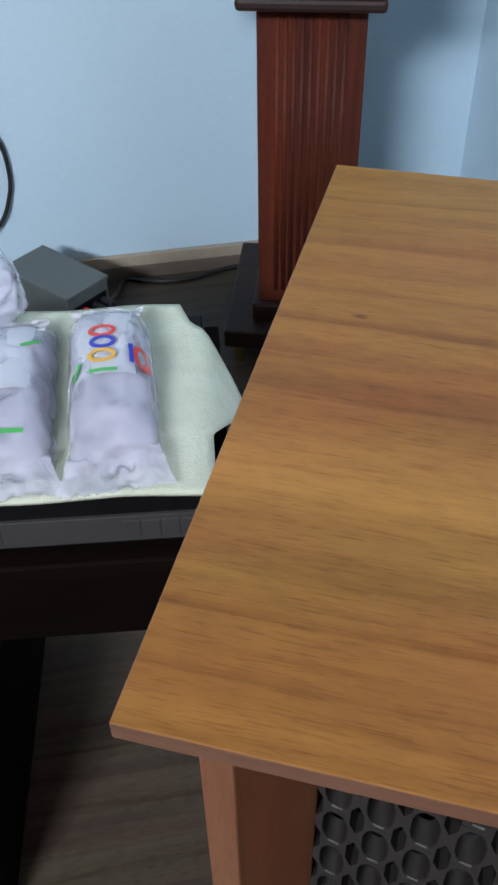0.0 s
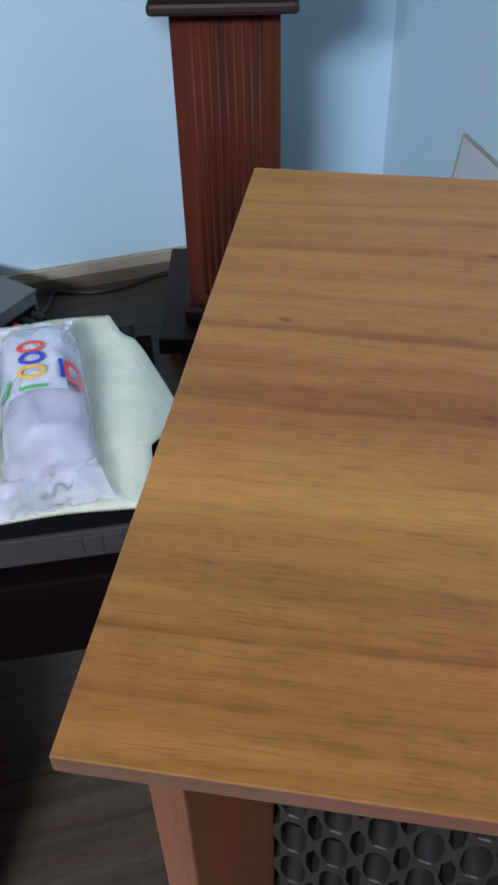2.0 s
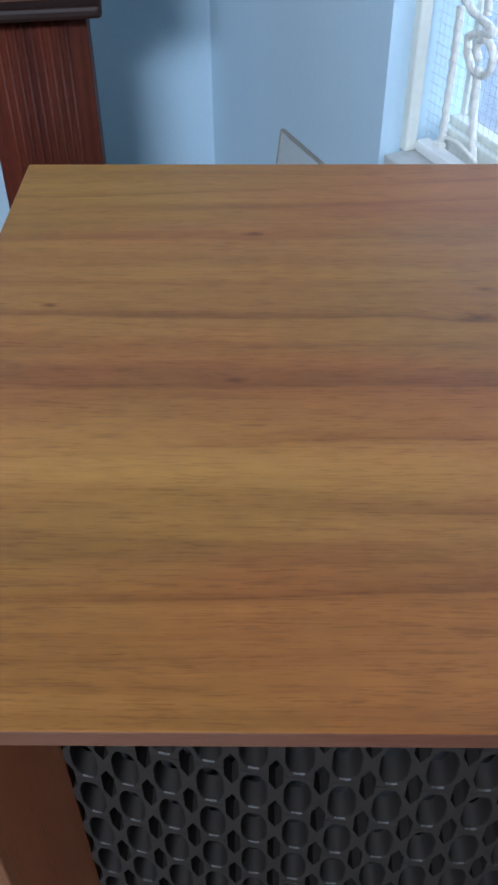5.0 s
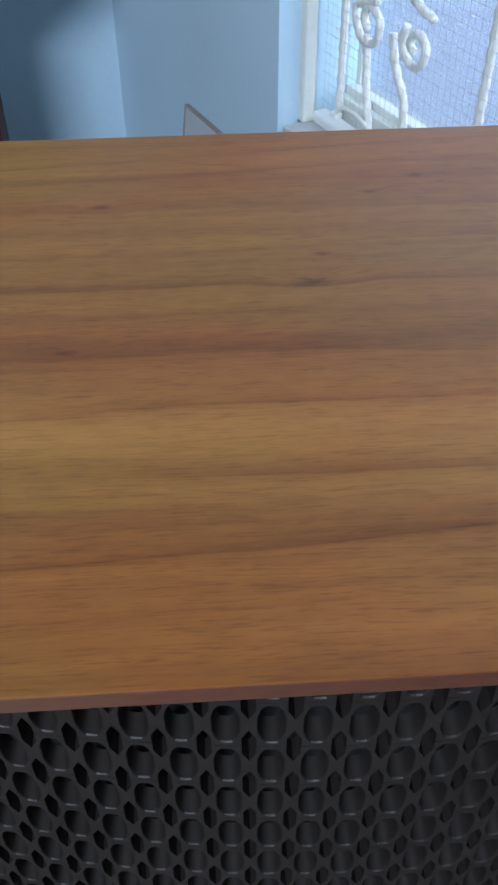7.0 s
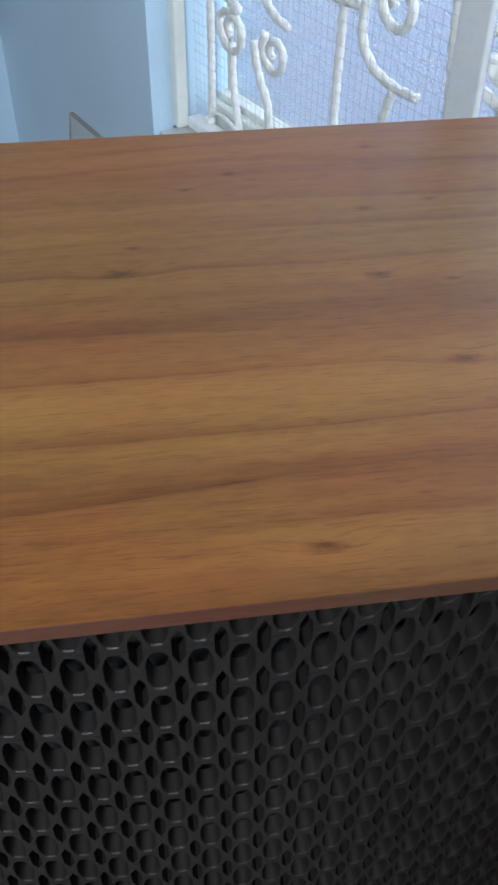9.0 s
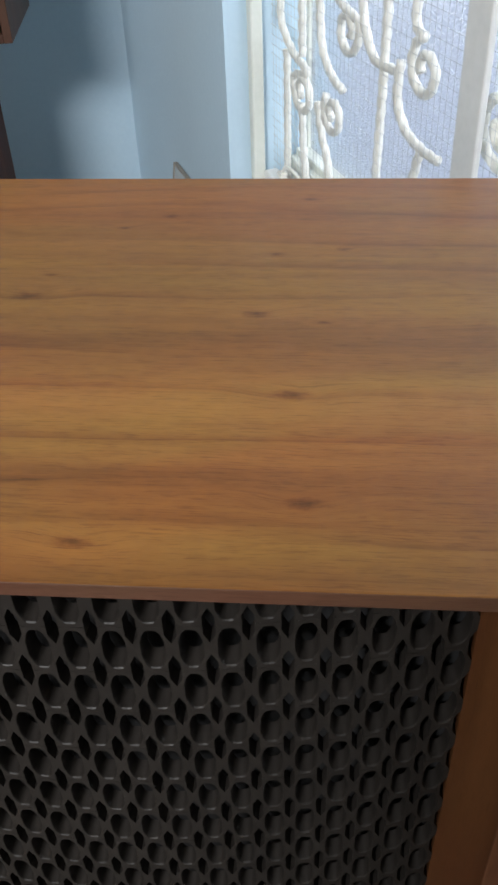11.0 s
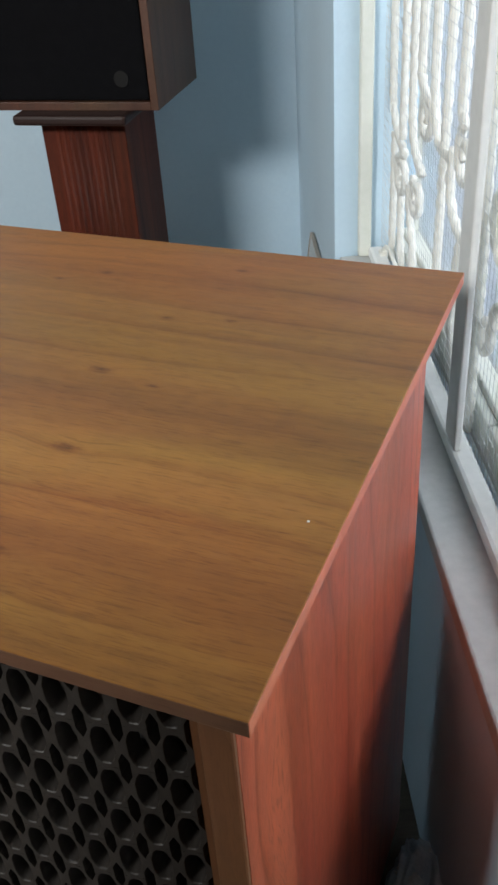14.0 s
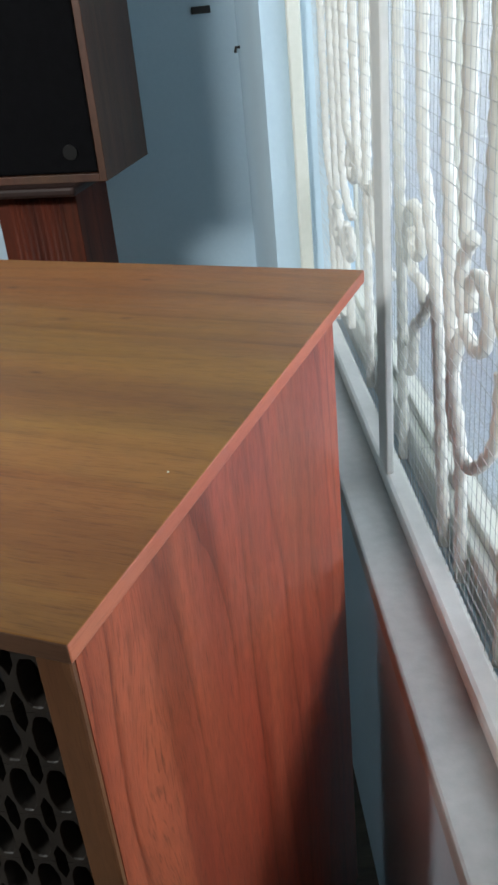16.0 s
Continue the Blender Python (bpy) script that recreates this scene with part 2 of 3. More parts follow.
b_.inputs["Base Color"].default_value = (0.82, 0.88, 0.94, 1)
b_.inputs["Roughness"].default_value = 0.3
b_.inputs["IOR"].default_value = 1.2
peb = node(nt_, "ShaderNodeTexVoronoi", Scale=320.0)
nt_.links.new(mapped(nt_, (1, 1, 1)), peb.inputs["Vector"])
bump(nt_, b_, peb.outputs["Distance"], 0.75, 0.0028)
M_HEM = speckled("pale_grey_cloth", (0.44, 0.47, 0.48), (0.62, 0.64, 0.62), 300, 0.95, 0.001, big=18)
M_BADGE = speckled("dark_grey_badge", (0.009, 0.009, 0.009), (0.014, 0.014, 0.014), 200, 0.5, 0.0003)
M_CLOTHBLUE = speckled("blue_grey_rag", (0.22, 0.29, 0.38), (0.5, 0.54, 0.56), 300, 0.95, 0.001, big=18)
M_YARD = speckled("blue_grey_paving", (0.33, 0.35, 0.41), (0.46, 0.48, 0.54), 60, 0.8, 0.002, big=3)

for m_, level in ((M_TOP, 0.36), (M_TABLE, 0.06), (M_FLOOR, 0.3), (M_GRILLE, 0.3), (M_BLACKGLOSS, 0.2), (M_CLOTH, 0.1), (M_BADGE, 0.15), (M_MAHOG, 0.22), (M_DARKWOOD, 0.3)):
    m_.node_tree.nodes["Principled BSDF"].inputs["Specular IOR Level"].default_value = level

# ---------------------------------------------------------------- mesh helpers
def part(name, bm, mat, parent=None, label="", m=None, smooth=False):
    me = bpy.data.meshes.new(name)
    bmesh.ops.recalc_face_normals(bm, faces=bm.faces)
    bm.to_mesh(me)
    bm.free()
    if smooth:
        for p in me.polygons:
            p.use_smooth = True
    me.materials.append(mat)
    ob = new(name, me)
    if parent:
        ob.parent = parent
    if m is not None:
        ob.matrix_basis = m
    if label:
        ob["label"] = label
    return ob


def thing(name, m, label, category, kind="", group=""):
    ob = new(name)
    ob.matrix_world = m
    return tagged(ob, label, category, group, kind)


def add_box(bm, x0, y0, z0, x1, y1, z1, bevel=0.0, segs=2):
    vs = [bm.verts.new((x, y, z)) for x in (x0, x1) for y in (y0, y1) for z in (z0, z1)]
    fs = [bm.faces.new([vs[i] for i in q]) for q in ((0, 1, 3, 2), (4, 6, 7, 5), (0, 4, 5, 1), (2, 3, 7, 6), (0, 2, 6, 4), (1, 5, 7, 3))]
    if bevel:
        es = {e for f in fs for e in f.edges}
        bmesh.ops.bevel(bm, geom=list(es), offset=bevel, segments=segs, affect="EDGES", profile=0.5)


def box(x0, y0, z0, x1, y1, z1, bevel=0.0, segs=2):
    bm = bmesh.new()
    add_box(bm, x0, y0, z0, x1, y1, z1, bevel, segs)
    return bm


def prism(poly, z0, z1):
    """A straight prism on a plan polygon."""
    bm = bmesh.new()
    lo = [bm.verts.new((x, y, z0)) for x, y in poly]
    hi = [bm.verts.new((x, y, z1)) for x, y in poly]
    bm.faces.new(lo)
    bm.faces.new(hi)
    n = len(poly)
    for i in range(n):
        bm.faces.new((lo[i], lo[(i + 1) % n], hi[(i + 1) % n], hi[i]))
    return bm


def spline(pts, per=8):
    """A smooth line through the points."""
    p = [Vector(q) for q in pts]
    out = []
    for i in range(len(p) - 1):
        a, b, c, d = p[max(i - 1, 0)], p[i], p[i + 1], p[min(i + 2, len(p) - 1)]
        for k in range(per):
            t = k / per
            out.append(0.5 * (2 * b + (c - a) * t + (2 * a - 5 * b + 4 * c - d) * t * t + (3 * b - a - 3 * c + d) * t ** 3))
    return out + [p[-1]]


def sweep(bm, pts, radius, sides=10, lobes=0, twist=0.0, depth=0.18, taper=None):
    """A round or rope-twisted bar along a line."""
    pts = [Vector(p) for p in pts]
    up, length, rings = None, 0.0, []
    for i, p in enumerate(pts):
        t = (pts[min(i + 1, len(pts) - 1)] - pts[max(i - 1, 0)]).normalized()
        if up is None:
            up = t.orthogonal().normalized()
        up = (up - t * up.dot(t)).normalized()
        side = t.cross(up)
        if i:
            length += (p - pts[i - 1]).length
        r0 = radius * (taper(i / (len(pts) - 1)) if taper else 1)
        ring = []
        for k in range(sides):
            a = 2 * math.pi * k / sides
            r = r0 * (1 + (depth * math.cos(lobes * (a - twist * length)) if lobes else 0))
            ring.append(bm.verts.new(p + up * (math.cos(a) * r) + side * (math.sin(a) * r)))
        rings.append(ring)
    for a, b in zip(rings, rings[1:]):
        for k in range(sides):
            bm.faces.new((a[k], a[(k + 1) % sides], b[(k + 1) % sides], b[k]))
    bm.faces.new(rings[0])
    bm.faces.new(rings[-1])


def resample(pts, step):
    pts = [Vector(p) for p in pts]
    out, carry = [pts[0]], 0.0
    for a, b in zip(pts, pts[1:]):
        l = (b - a).length
        d = step - carry
        while d < l:
            out.append(a.lerp(b, d / l))
            d += step
        carry = l - (d - step)
    out.append(pts[-1])
    return out


# ---------------------------------------------------------------- the room
H = 0.745                      # top of the cabinet over the floor
WALL_U, BACK_V = 0.766, 1.497  # faces of the window wall and the back wall
SILL_Z = 0.460
WIN_V0, WIN_V1, WIN_TOP = -0.72, 0.846, 1.5
LEFT_U, FRONT_V, CEIL_Z = -2.4, -2.1, 2.6
# edge and face of the added wall block that shades the cabinet
BLOCKER_U, BLOCKER_V = -0.03, -0.72


def structure(name, bm, mat, label, category):
    return tagged(part(name, bm, mat, m=ROOM), label, category, kind="structure")


structure("floor", box(LEFT_U - 0.2, FRONT_V - 0.2, -0.1, WALL_U + 0.2, BACK_V + 0.2, 0), M_FLOOR, "grey-brown wooden floor in the corner of a room", "floor")
structure("ceiling", box(LEFT_U - 0.2, FRONT_V - 0.2, CEIL_Z, WALL_U + 0.2, BACK_V + 0.2, CEIL_Z + 0.1), M_CEIL, "plain timber-coloured ceiling over the room", "ceiling")
structure("wall_north", box(LEFT_U - 0.2, BACK_V, 0, WALL_U + 0.2, BACK_V + 0.2, CEIL_Z), M_WALL, "pale blue painted wall behind the loudspeaker stand", "wall")
bm = prism([(WALL_U, 0.846), (0.803, 0.85), (0.803, 0.872), (WALL_U + 0.2, 0.872), (WALL_U + 0.2, BACK_V), (WALL_U, BACK_V)], 0, CEIL_Z)
add_box(bm, WALL_U + 0.011, WIN_V0, 0, WALL_U + 0.2, WIN_V1, SILL_Z - 0.022)
add_box(bm, WALL_U, WIN_V0, WIN_TOP, WALL_U + 0.2, WIN_V1, CEIL_Z)
add_box(bm, WALL_U, FRONT_V - 0.2, 0, WALL_U + 0.2, WIN_V0, CEIL_Z)
structure("wall_east", bm, M_WALL, "pale blue painted wall with a wide low window", "wall")
structure("wall_west", box(LEFT_U - 0.2, FRONT_V - 0.2, 0, LEFT_U, BACK_V, CEIL_Z), M_TAN, "plain tan painted wall", "wall")
bm = bmesh.new()
for u0, u1, z0, z1 in ((LEFT_U, -2.02, 0, CEIL_Z), (-2.02, -0.98, 0, 2.14), (-2.02, -0.98, 2.54, CEIL_Z), (-0.98, WALL_U, 0, CEIL_Z)):
    add_box(bm, u0, FRONT_V - 0.2, z0, u1, FRONT_V, z1)
add_box(bm, BLOCKER_U, FRONT_V, 0, WALL_U, BLOCKER_V, CEIL_Z)      # added unseen block: keeps the high window's light off the cabinet's right
structure("wall_south", bm, M_TAN, "plain tan wall with a high strip window and an added light-blocking step", "wall")
baseboard = structure("baseboard", box(LEFT_U, BACK_V - 0.012, 0.028, WALL_U, BACK_V, 0.054, 0.002), M_SKIRT, "narrow beige wooden baseboard along the back wall", "baseboard")
# added strip that stands in for the paler floor below the baseboard
part("floor_tone_strip", box(LEFT_U, BACK_V - 0.014, 0, WALL_U, BACK_V, 0.028, 0.001), M_FLOOR_TONE, baseboard, "added grey-brown strip in the tone of the paler floor")

# ---------------------------------------------------------------- window with frame, iron bars and wire screen
structure("window_sill", box(WALL_U + 0.008, WIN_V0, SILL_Z - 0.022, 0.83, WIN_V1, SILL_Z, 0.003), M_SILL, "pale grey painted window sill, a little dirty", "sill")
win = tagged(new("window_1"), "cream-framed window with white twisted iron bars and wire screen", "window", kind="structure")
win.matrix_world = ROOM
FR_U0, FR_U1 = 0.818, 0.862
part("frame_side", box(0.803, 0.836, SILL_Z, 0.823, 0.872, WIN_TOP, 0.003), M_CREAM, win)
part("frame_rebate", box(0.823, 0.848, SILL_Z, 0.884, 0.872, WIN_TOP, 0.002), M_WALL, win, "pale blue painted rebate")
part("frame_side", box(FR_U0, WIN_V0, SILL_Z, FR_U1, WIN_V0 + 0.03, WIN_TOP, 0.004), M_CREAM, win)
part("frame_bottom", box(FR_U0, WIN_V0 + 0.03, SILL_Z, FR_U1 - 0.02, 0.836, SILL_Z + 0.018, 0.005), M_FRAME, win)
part("frame_top", box(FR_U0, WIN_V0 + 0.03, WIN_TOP - 0.03, FR_U1, 0.832, WIN_TOP, 0.004), M_CREAM, win)
MULLIONS = (0.286, -0.27)
for v in MULLIONS:
    part("mullion", box(FR_U0 + 0.002, v - 0.020, SILL_Z + 0.018, FR_U0 + 0.010, v + 0.020, WIN_TOP - 0.03, 0.002), M_FRAME, win)


def rope(pts, radius=0.0085, per=8):
    bm = bmesh.new()
    line = resample(spline([(BAR_U, v, z) for v, z in pts], per), 0.004)
    sweep(bm, line, radius, 12, 3, 95.0, 0.13)
    return part("iron_bar", bm, M_IRON, win, smooth=True)


def scroll(v, z, r, start, turns=1.35, hand=1):
    """A spiral that ends a bar."""
    pts = []
    n = 14
    for i in range(n + 1):
        a = radians(start) + hand * turns * 2 * math.pi * i / n
        rr = r * (1 - 0.72 * i / n)
        pts.append((v + rr * math.cos(a), z + rr * math.sin(a)))
    return pts


BAR_U = 0.852
TOP = WIN_TOP - 0.01
# the ironwork of the panes, as (place along the wall, height)
PANE_A = [
    [(0.524, SILL_Z), (0.522, 0.6), (0.516, 0.79), (0.512, 1.2), (0.512, TOP)],
    [(0.848, TOP), (0.845, 0.9), (0.841, 0.721), (0.831, 0.687), (0.795, 0.663), (0.766, 0.656), (0.742, 0.648)] + scroll(0.757, 0.618, 0.034, 25, 1.25, -1),
    [(0.817, SILL_Z), (0.816, 0.6), (0.817, 0.66)],
    [(0.762, TOP), (0.762, 0.9), (0.761, 0.738), (0.76, 0.665)],
    [(0.705, TOP), (0.706, 0.9), (0.703, 0.751), (0.692, 0.694), (0.661, 0.667), (0.626, 0.658)],
    [(0.661, SILL_Z + 0.03), (0.668, 0.545), (0.686, 0.571), (0.7, 0.6), (0.704, 0.62)],
    scroll(0.655, 0.618, 0.03, 40, 1.3, -1),
    [(0.655, TOP), (0.655, 0.85), (0.65, 0.77)] + scroll(0.617, 0.735, 0.032, 150, 1.2, 1),
    [(0.585, TOP), (0.585, 0.9), (0.579, 0.777), (0.561, 0.736), (0.541, 0.72), (0.506, 0.72), (0.485, 0.722)],
    [(0.452, TOP), (0.452, 0.9), (0.452, 0.804), (0.45, 0.78), (0.43, 0.772)] + scroll(0.424, 0.74, 0.034, 75, 1.3, -1),
    [(0.479, 0.735), (0.481, 0.691), (0.457, 0.664), (0.42, 0.655), (0.38, 0.655)],
    [(0.42, 0.652), (0.44, 0.58), (0.43, 0.52), (0.4, SILL_Z + 0.02)],
    [(0.345, TOP), (0.342, 0.83), (0.332, 0.66), (0.33, SILL_Z)],
    [(0.76, 0.6), (0.755, 0.54), (0.74, SILL_Z + 0.02)],
]
PANE_B = [
    [(0.254, TOP), (0.25, 0.88), (0.228, 0.773), (0.198, 0.708), (0.175, 0.58), (0.156, SILL_Z)],
    [(0.172, TOP), (0.171, 0.894), (0.159, 0.795), (0.151, 0.712), (0.135, 0.64), (0.111, 0.584), (0.10, SILL_Z)],
    [(0.198, 0.7), (0.225, 0.675), (0.25, 0.69)] + scroll(0.272, 0.728, 0.038, 270, 1.3, 1),
    [(0.225, 0.675), (0.255, 0.65), (0.276, 0.636), (0.285, 0.59), (0.305, 0.58), (0.315, 0.6), (0.303, 0.612)],
    [(0.113, TOP), (0.112, 0.93), (0.111, 0.78), (0.09, 0.775)] + scroll(0.078, 0.728, 0.047, 70, 1.3, -1),
    [(0.12, 0.69), (0.14, 0.64), (0.13, 0.60), (0.09, 0.585), (0.05, 0.61), (0.02, 0.65), (0.016, 0.70)],
    [(0.05, TOP), (0.05, 0.9), (0.045, 0.78), (0.0, 0.70), (-0.01, 0.6), (-0.01, SILL_Z)],
    [(0.0, TOP), (0.0, 0.9), (-0.02, 0.75), (-0.06, 0.68), (-0.06, SILL_Z)],
    [(-0.11, SILL_Z), (-0.11, 0.7), (-0.11, TOP)],
    [(-0.17, TOP), (-0.17, 0.85)] + scroll(-0.175, 0.74, 0.045, 90, 1.3, 1),
    [(-0.22, SILL_Z), (-0.22, 1.0), (-0.22, TOP)],
]
for shift, pane in ((0.0, PANE_A), (0.0, PANE_B), (-1.11, PANE_A)):
    for line in pane:
        if min(v for v, z in line) + shift < WIN_V0 + 0.04:
            continue
        rope([(v + shift, z) for v, z in line], 0.0055)

bm = bmesh.new()
sweep(bm, spline([(0.836, 0.80, SILL_Z + 0.02), (0.838, 0.79, SILL_Z + 0.034), (0.84, 0.76, SILL_Z + 0.036), (0.842, 0.72, SILL_Z + 0.026)], 6), 0.003, 8)
add_box(bm, 0.83, 0.792, SILL_Z + 0.017, 0.842, 0.808, SILL_Z + 0.024, 0.001)
part("window_stay", bm, M_IRON, win, "small pale painted window stay")

# sashes with pebbled glass outside the bars
for v0, v1 in ((0.290, 0.832), (-0.266, 0.282), (WIN_V0 + 0.03, -0.274)):
    sash = part("sash", box(0.8735, v0 - 0.003, SILL_Z - 0.02, 0.902, v1 + 0.003, SILL_Z + 0.045, 0.002), M_CREAM, win)
    part("bottom_rail", box(0.861, v0 - 0.003, SILL_Z - 0.02, 0.873, v1 + 0.003, SILL_Z + 0.035, 0.003), M_CREAM, sash)
    for a, b in ((v0, v0 + 0.011), (v1 - 0.011, v1)):
        part("stile", box(0.888, a, SILL_Z + 0.045, 0.902, b, WIN_TOP - 0.03, 0.002), M_CREAM, sash)
    pane = part("pane", box(0.8935, v0 + 0.011, SILL_Z + 0.045, 0.8965, v1 - 0.011, WIN_TOP - 0.03), M_GLASS, sash, "pebbled obscure glass")
    pane.visible_shadow = False

SCREEN_U, PITCH, PITCH_Z = 0.8395, 0.0115, 0.0135
bm = bmesh.new()
v = WIN_V0 + 0.03
while v < 0.847:
    add_box(bm, SCREEN_U - 0.0002, v - 0.0002, SILL_Z, SCREEN_U + 0.0002, v + 0.0002, WIN_TOP - 0.03)
    v += PITCH
z = SILL_Z + PITCH_Z
while z < WIN_TOP - 0.03:
    add_box(bm, SCREEN_U + 0.0005, WIN_V0 + 0.03, z - 0.0002, SCREEN_U + 0.0009, 0.848, z + 0.0002)
    z += PITCH_Z
part("wire_screen", bm, M_WIRE, win, "fine square wire mesh")
for v in (0.305, -0.25):
    bm = bmesh.new()
    sweep(bm, [(0.826, v - 0.012, SILL_Z + 0.017), (0.826, v - 0.012, SILL_Z + 0.0225)], 0.005, 12)
    part("bolt", bm, M_DARKWOOD, win, "small rusty bolt head")

# yard outside, and pale light beyond it
ground = structure("ground", box(WALL_U + 0.2, -300, -0.3, 300, 300, -0.2), M_YARD, "blue-grey paved yard outside the window", "ground")

# ---------------------------------------------------------------- the wooden loudspeaker cabinet
W, D, TH = 0.651, 0.45, 0.010
cab = thing("speaker_cabinet", pose(0, 0, 0), "large teak-veneered floor loudspeaker with dark honeycomb grille", "loudspeaker")
top = part("top", box(0, 0, H - TH, W, D, H, 0.0009, 2), M_TOP, cab, "glossy golden-brown teak top with small knots")
top.data.materials.append(M_EDGE_SHADED)
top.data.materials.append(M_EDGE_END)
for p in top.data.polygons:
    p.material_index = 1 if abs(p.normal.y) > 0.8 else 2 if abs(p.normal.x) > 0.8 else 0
X0, X1, Y0, Y1 = 0.022, 0.629, 0.026, 0.431
part("side_panel", box(X0, Y0 + 0.004, 0.03, X0 + 0.018, Y1, H - TH), M_SIDE, cab)
part("side_panel", box(X1 - 0.018, Y0 + 0.004, 0.03, X1, Y1, H - TH), M_SIDE, cab, "reddish teak side panel")
part("back_panel", box(X0 + 0.018, Y1 - 0.016, 0.03, X1 - 0.018, Y1, H - TH), M_DARKWOOD, cab)
part("bottom_panel", box(X0 + 0.018, Y0 + 0.03, 0.03, X1 - 0.018, Y1 - 0.016, 0.05), M_DARKWOOD, cab)
part("plinth", box(X0 + 0.03, Y0 + 0.03, 0.0, X1 - 0.03, Y1 - 0.03, 0.03), M_DARKWOOD, cab)
for x0, x1 in ((X0, X0 + 0.0155), (X1 - 0.0185, X1)):
    part("post", box(x0, Y0, 0.03, x1, Y0 + 0.004, H - TH, 0.0008, 1), M_POST, cab, "pale solid wood front edge")
GY = 0.064
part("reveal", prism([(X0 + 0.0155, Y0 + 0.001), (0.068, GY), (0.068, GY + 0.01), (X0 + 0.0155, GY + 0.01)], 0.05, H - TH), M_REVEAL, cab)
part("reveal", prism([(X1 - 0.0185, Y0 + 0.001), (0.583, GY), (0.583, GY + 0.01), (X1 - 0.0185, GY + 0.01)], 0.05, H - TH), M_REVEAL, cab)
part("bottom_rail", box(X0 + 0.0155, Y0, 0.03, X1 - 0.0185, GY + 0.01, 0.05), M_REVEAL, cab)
part("baffle", box(0.068, GY + 0.014, 0.05, 0.583, GY + 0.024, H - TH), M_BLACK, cab)


def grille_mesh(x0, z0, nx, nz, px, pz, y0, y1):
    """A moulded sheet: wide six-sided holes in columns, slim ones at their corners, and depth behind both."""
    bm = bmesh.new()
    hx, hz = px / 2, pz / 2
    ww, wh, sw, sh = px * 0.305, pz * 0.41, px * 0.165, pz * 0.37
    quad = [(hx, 0), (hx, hz - sh), (hx - sw, hz - 0.5 * sh), (hx - sw, hz - 0.0002)]
    outer = []
    for sx, sz, rev in ((1, 1, 0), (-1, 1, 1), (-1, -1, 0), (1, -1, 1)):
        arc = [(sx * a, sz * b) for a, b in quad[1:]]
        outer.append((sx * hx, 0) if not rev else (0, sz * hz))
        outer += arc[::-1] if rev else arc
    q = [(ww, 0), (ww * 0.99, wh * 0.4), (ww * 0.74, wh * 0.78), (ww * 0.42, wh * 0.98)]
    wide = []
    for sx, sz, rev in ((1, 1, 0), (-1, 1, 1), (-1, -1, 0), (1, -1, 1)):
        arc = [(sx * a, sz * b) for a, b in q[1:]]
        wide.append((sx * ww, 0) if not rev else (0, sz * wh))
        wide += arc[::-1] if rev else arc
    n = len(outer)
    for i in range(nx):
        for j in range(nz):
            cx, cz = x0 + (i + 0.5) * px, z0 + (j + 0.5) * pz
            o = [bm.verts.new((cx + a, y0, cz + b)) for a, b in outer]
            lip = [bm.verts.new((cx + a * 1.05, y0, cz + b * 1.045)) for a, b in wide]
            w = [bm.verts.new((cx + a, y0 + 0.0007, cz + b)) for a, b in wide]
            wb = [bm.verts.new((cx + a * 0.86, y0 + 0.0125, cz + b * 0.86)) for a, b in wide]
            wall = [bm.verts.new(v_.co) for v_ in w]
            back = [bm.verts.new((cx + a, y1, cz + b)) for a, b in outer]
            for ring in (o, lip, w, wall, wb, back):
                for v_ in ring:          # the sheet bows out towards its middle, and ends under the top
                    f = (v_.co.x - 0.3255) / 0.2575
                    v_.co.y -= 0.030 * (1 - f * f)
                    v_.co.z = min(v_.co.z, H - TH - 0.0005)
            for r, s in ((o, lip), (lip, w), (wall, wb)):
                for k in range(n):
                    bm.faces.new((r[k], r[(k + 1) % n], s[(k + 1) % n], s[k])).smooth = r is wall
            for k in range(n):
                if k % 4 in (1, 2):
                    bm.faces.new((o[k], o[(k + 1) % n], back[(k + 1) % n], back[k]))
    return bm


PZ = 0.0400
part("grille", grille_mesh(0.068, 0.069, 24, 17, 0.515 / 24, PZ, GY, GY + 0.011), M_GRILLE, cab, "dark grey moulded honeycomb grille")

# ---------------------------------------------------------------- bookshelf loudspeaker on its stand
SP = pose(-0.333, 1.150, 0, 0, 0, 8.4)
SPZ, SPW, SPD, SPH = 0.645, 0.330, 0.232, 0.50
spk = thing("bookshelf_speaker", SP @ pose(0, 0, SPZ), "dark walnut bookshelf loudspeaker with black cloth front on a stand", "loudspeaker")
for x0, x1 in ((0, 0.014), (SPW - 0.014, SPW)):
    part("side_panel", box(x0, 0, 0, x1, SPD, SPH, 0.0015), M_SPEAKER, spk)
for z0, z1 in ((0, 0.014), (SPH - 0.014, SPH)):
    part("end_panel", box(0.014, 0, z0, SPW - 0.014, SPD, z1, 0.001), M_SPEAKER, spk)
part("back_panel", box(0.014, SPD - 0.012, 0.014, SPW - 0.014, SPD - 0.002, SPH - 0.014), M_DARKWOOD, spk)
part("grille_cloth", box(0.016, 0.003, 0.016, SPW - 0.016, 0.02, SPH - 0.016, 0.004), M_CLOTH, spk, "black cloth front")
bm = bmesh.new()
sweep(bm, [(SPW - 0.062, 0.004, 0.052), (SPW - 0.062, 0.0005, 0.052)], 0.0135, 20)
part("badge", bm, M_BADGE, spk, "small round grey badge")

